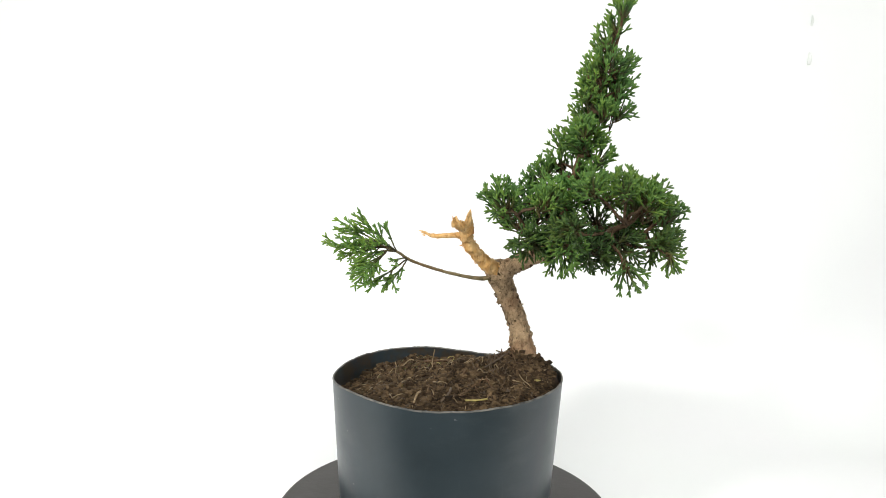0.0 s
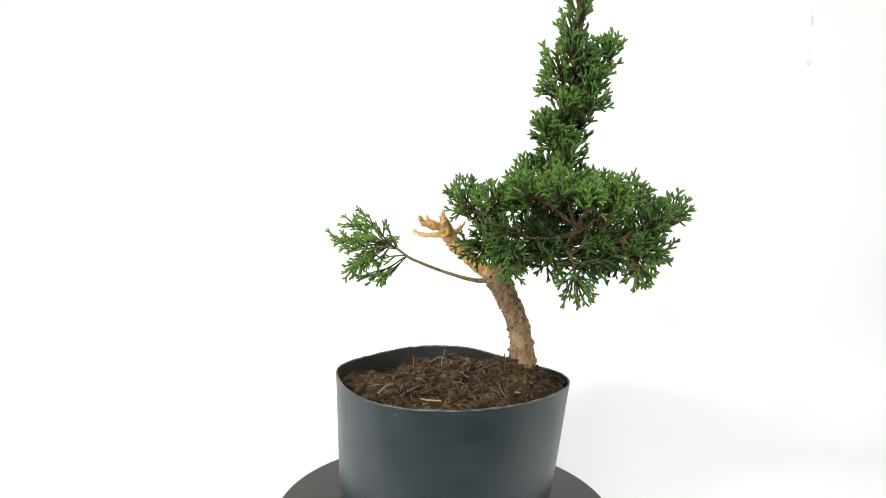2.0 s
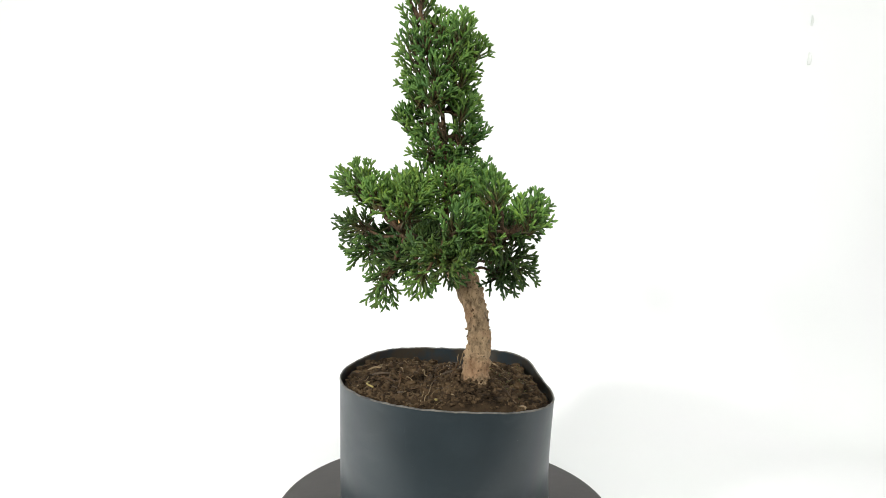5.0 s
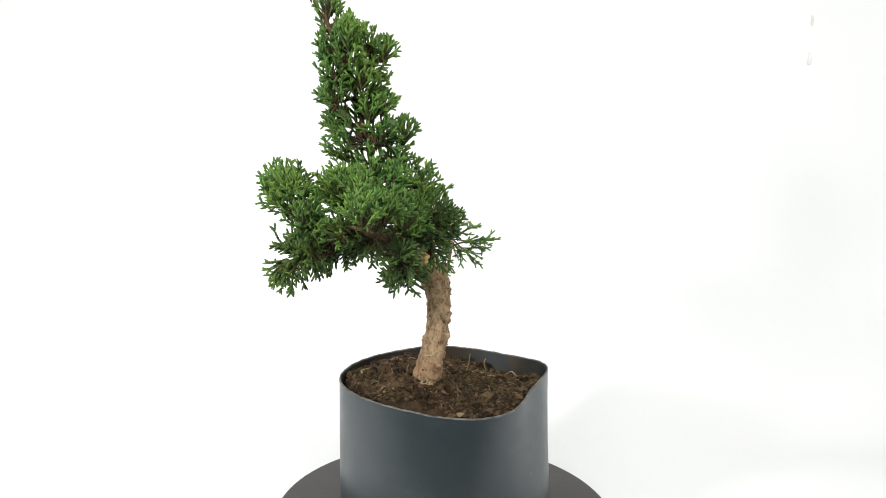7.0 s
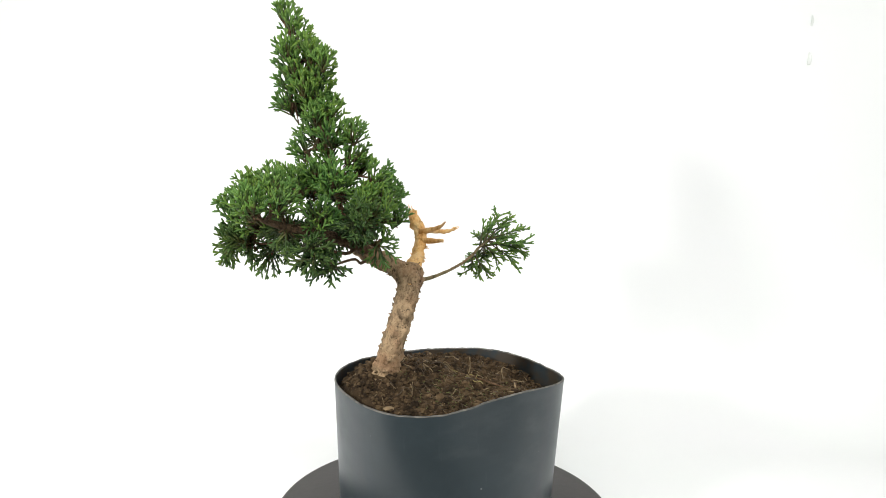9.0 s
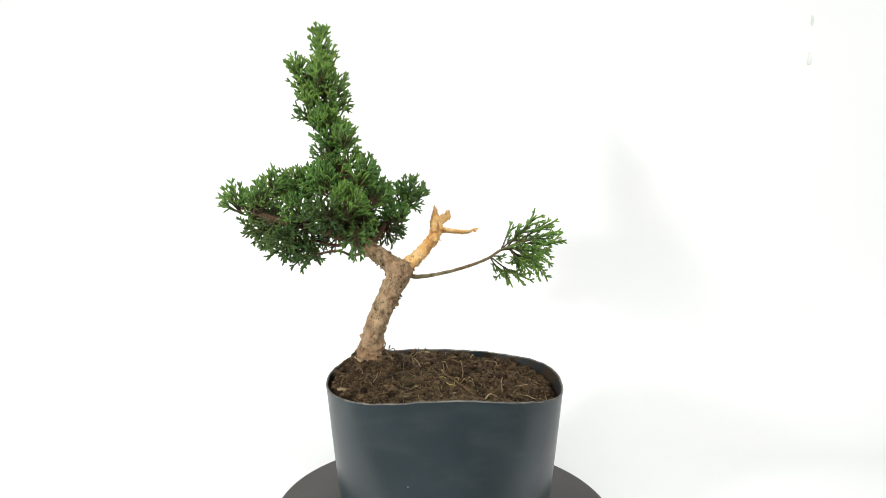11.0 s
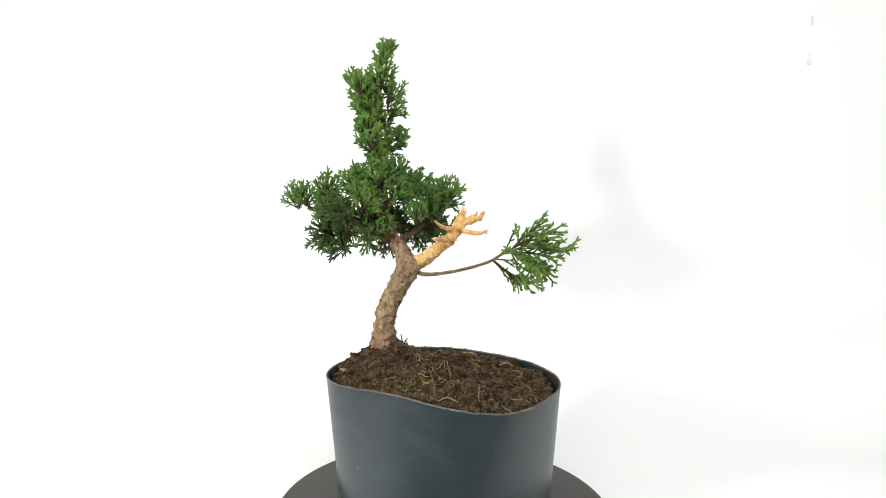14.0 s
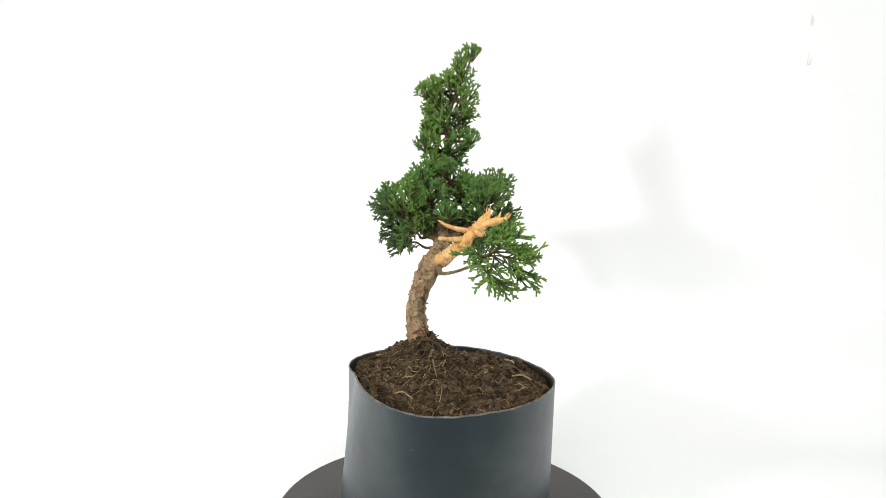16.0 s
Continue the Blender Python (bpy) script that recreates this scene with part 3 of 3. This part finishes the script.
def juniper():
    tree = tagged(new("juniper_bonsai"), "leaning young juniper bonsai with clipped green tufts", "tree")
    trunk = [(67.5, 3, 104, 11.4), (67, 4, 113, 11.2), (66, 5.5, 123, 10.6), (64, 7.8, 133, 9.9), (61.5, 10.3, 143.5, 9.4), (59.5, 11.8, 154, 8.7), (56.2, 12.2, 164.5, 8.5), (51.9, 11.2, 175, 8.4), (46.8, 9, 186, 8.6), (42, 6, 196.5, 9.6), (39, 3, 205, 9.1), (37.5, 1, 209, 6.8)]
    piece("trunk", mesh_of("trunk", *tube(mm(trunk), 130, 48, 0.17, 150.0, 3.0, 80, 0.3), BARK), tree, "knobbly brown trunk bark")
    for i, l in enumerate(BOUGHS):
        piece("branch", mesh_of("branch", *tube(mm(l), 60 if i == 0 else 30, 18 if i == 0 else 10, 0.2, 190.0, i + 1.0, 24 if i == 0 else 8), BARK if i == 0 else TWIG), tree)
    # loose bark flakes on trunk and main bough
    rng = random.Random(77)
    lines = [smooth_path(mm(trunk), 90)[14:], smooth_path(mm(BOUGHS[0]), 60)[4:30]]
    for k in range(120):
        line = lines[0] if k < 70 else lines[1]
        i = rng.randrange(len(line) - 1)
        x, y, z, r = line[i]
        t = unit(line[i + 1][:3] - line[i][:3])
        d = np.array([rng.gauss(0, 1) for _ in range(3)])
        d = unit(d - t * d.dot(t))
        q = np.array([x, y, z]) + d * r * 0.94
        w = np.cross(t, d)
        e = q + d * rng.uniform(0.0010, 0.0024) + (t * rng.uniform(-1, 1) + w * rng.uniform(-0.6, 0.6)) * 0.0018
        piece("bark_flake", mesh_of("bark_flake", *tube([(*q, 0.0011), (*((q + e) / 2), 0.0008), (*e, 0.0003)], 5, 5, 0.4, 500.0, k * 0.1), BARK if k % 3 else TWIG), tree)
    # the peeled stub
    stub = [tube(peeled(((39, 1, 203, 6.0), (31, -5, 209, 5.6), (22, -13, 219, 4.7), (14.5, -21, 230, 4.6), (12.5, -29, 240, 5.0), (13.5, -36, 249, 3.4), (14.3, -38.5, 253, 2.2))), 60, 22, 0.42, 210.0, 7.0, 30, 0.2),
            tube(peeled(((14, -26, 236, 3.6), (6, -25, 236.5, 2.5), (-6, -23.5, 235.5, 1.9), (-14, -22.5, 235.5, 1.6), (-20, -22, 238, 0.7))), 24, 9, 0.35, 260.0, 8.0, 3, 1.5),
            tube(peeled(((13, -30, 241, 3.8), (8, -38, 245, 3.2), (4, -46, 247, 2.6), (2, -50, 250, 1.6))), 18, 9, 0.45, 260.0, 9.0, 5, 0.3),
            tube(peeled(((9, -41, 245, 2.0), (5, -44, 250, 1.5), (4, -45, 254, 0.7))), 8, 7, 0.4, 260.0, 12.0, 2, 0.5),
            tube(peeled(((15, -22, 236, 3.0), (11, -10, 239, 1.9), (10, 0, 242, 1.5), (10.3, 7, 246.5, 0.6))), 18, 8, 0.35, 260.0, 10.0, 2, 1.5),
            tube(peeled(((17, -17, 229, 2.8), (13.5, -6, 229, 2.0), (11.6, 6, 230.5, 1.5))), 12, 8, 0.35, 260.0, 11.0, 2, 0.4)]
    rng = random.Random(4)
    for k in range(64):
        f = rng.random()
        p = smooth_path(peeled(((33, -4, 208, 6.2), (22, -13, 219, 5.2), (14.5, -21, 230, 5.0), (13, -34, 247, 4.0))), 40)[int(f * 39)]
        d = unit(np.array([rng.gauss(0, 1), rng.gauss(0, 1), rng.gauss(0.2, 0.7)]))
        q = p[:3] + d * p[3] * 0.85
        e = q + d * rng.uniform(0.0012, 0.0034)
        stub.append(tube([(*q, 0.0008), (*e, 0.0003)], 3, 5))
    for (x, y, z), (dx, dy, dz) in (((14, -38, 252), (0, -2, 5)), ((-19, -22, 237), (-4, 0, 2)), ((2, -50, 250), (-1, -3, 3)), ((13, -36, 250), (2, -1, 5)), ((9, -42, 247), (-2, -2, 4))):
        for k in range(7):
            q = np.array(peeled(((x, y, z),))[0]) + np.array([rng.gauss(0, 0.0010) for _ in range(3)])
            e = q + np.array((dx, dy, dz)) / 1000 * rng.uniform(0.4, 1.1) + np.array([rng.gauss(0, 0.0007) for _ in range(3)])
            stub.append(tube([(*q, 0.0007), (*((q + e) / 2), 0.0005), (*e, 0.0002)], 4, 5))
    piece("deadwood_stub", mesh_of("deadwood_stub", *joined(stub), DEAD), tree, "peeled orange deadwood stub with torn prongs")
    # knots where old twigs were cut
    line = smooth_path(mm(trunk), 80)
    for k in range(26):
        rng = random.Random(300 + k)
        x, y, z, r = line[rng.randrange(12, 76)]
        a = rng.random() * 6.283
        size = rng.uniform(0.0009, 0.0020)
        v, f = crumb(rng, size, 2)
        o = (x + math.cos(a) * r * 0.98, y + math.sin(a) * r * 0.98, z)
        piece("knot", mesh_of("knot", [(p[0] + o[0], p[1] + o[1], p[2] + o[2]) for p in v], f, DEAD if k % 9 == 4 and o[2] > 0.165 else BARK), tree)
    # the lone side branch
    side = piece("side_branch", mesh_of("side_branch", *tube(mm(((38, 0, 199, 2.2), (24, -1, 197, 1.7), (0, -4, 201.5, 1.3), (-20, -8, 207.5, 1.15), (-33, -12, 213, 1.2), (-42, -14, 219, 1.1), (-54, -18, 224, 0.9))), 40, 8, 0.2, 300.0, 13.0, 10), GREENTWIG), tree, "thin bare side branch")
    cords = Cords()
    rng = random.Random(21)
    fans = (((-33, -12, 214), ((-50, -29, 193), (-67, -27, 195), (-47, -26, 214))),
            ((-42, -14, 219), ((-67, -39, 222), (-52, -18, 238), (-63, -34, 235), (-53, -3, 222), (-80, 0, 230))),
            ((-48, -16, 222), ((-86, -29, 233), (-75, -25, 246), (-62, -8, 204), (-64, -22, 242), (-74, -44, 205), (-75, -33, 195))),
            ((-54, -18, 224), ((-87, -34, 215), (-93, -29, 226), (-85, -5, 205), (-90, -15, 239), (-85, -24, 246), (-75, 9, 217))))
    for origin, tips in fans:
        for tip in tips:
            b, e = np.array(origin) / 1000, np.array(tip) / 1000
            d = unit(e - b)
            normal = unit(np.cross(d, UP) * rng.gauss(0, 0.5) + np.cross(np.cross(d, UP), d))
            spray(cords, rng, b, d, normal, np.linalg.norm(e - b) * 0.84, 0, 0.05, 0.0, 0.35)
    piece("foliage_spray", cords.mesh("foliage_spray", LEAF), side, "open flat sprays of green scale leaves")
    # tufts on the limbs
    nodes = [np.array(p[:3]) for l in BOUGHS for p in smooth_path(mm(l), 16)]
    rng = random.Random(8)
    tufts = [(np.array(t[:3]) / 1000, t[3] / 1000, storey) for storey in (HANGING, PADS_LOW, PADS_MID, PADS_TOP, SPIRE, APEX) for t in storey]
    # sprays to a full ball, upward pull, length and colour scale of each storey
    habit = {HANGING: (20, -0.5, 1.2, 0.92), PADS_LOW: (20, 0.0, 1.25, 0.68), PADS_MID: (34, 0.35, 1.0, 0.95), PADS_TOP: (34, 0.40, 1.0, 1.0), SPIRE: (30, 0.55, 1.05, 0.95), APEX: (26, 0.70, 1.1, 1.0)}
    for i, (c, r, storey) in enumerate(tufts):
        below = nodes if storey is HANGING else [q for q in nodes if q[2] < c[2] + 0.004] or nodes
        root = min(below, key=lambda q: np.linalg.norm(q - c) + 0.3 * abs(q[2] - c[2]))
        count, lift, reach, tone = habit[storey]
        clump(tree, rng, c, r, root, [o for k, o in enumerate(tufts) if k != i], count, lift, reach, tone * rng.uniform(0.9, 1.0))
    return tree


room()
disc = turntable()
pot = flower_pot()
earth = potting_soil()
litter(earth)
bonsai = juniper()

# Seconds and degrees turned.
TURN = ((0.0, 0.0), (0.5, 3.3), (1.0, 10.4), (1.5, 18.8), (2.0, 28.4), (2.5, 39.0), (3.0, 49.0), (3.5, 57.5), (4.0, 63.6), (4.2, 66.5), (6.3, 100.0), (6.5, 103.3), (7.0, 110.7), (7.5, 118.3),
        (8.0, 124.4), (8.5, 135.5), (9.0, 144.0), (9.2, 147.0), (11.3, 185.0), (11.5, 186.4), (12.5, 186.4), (13.0, 194.1), (13.5, 208.7), (14.0, 216.0), (14.5, 225.6), (15.0, 235.2), (15.5, 244.4), (16.0, 252.3))


def motions():
    rows = [(t, pose(0, 0, 0, 0, 0, -a)) for t, a in TURN]
    for thing in (disc, pot, earth, bonsai):
        walk(thing, rows)


motions()
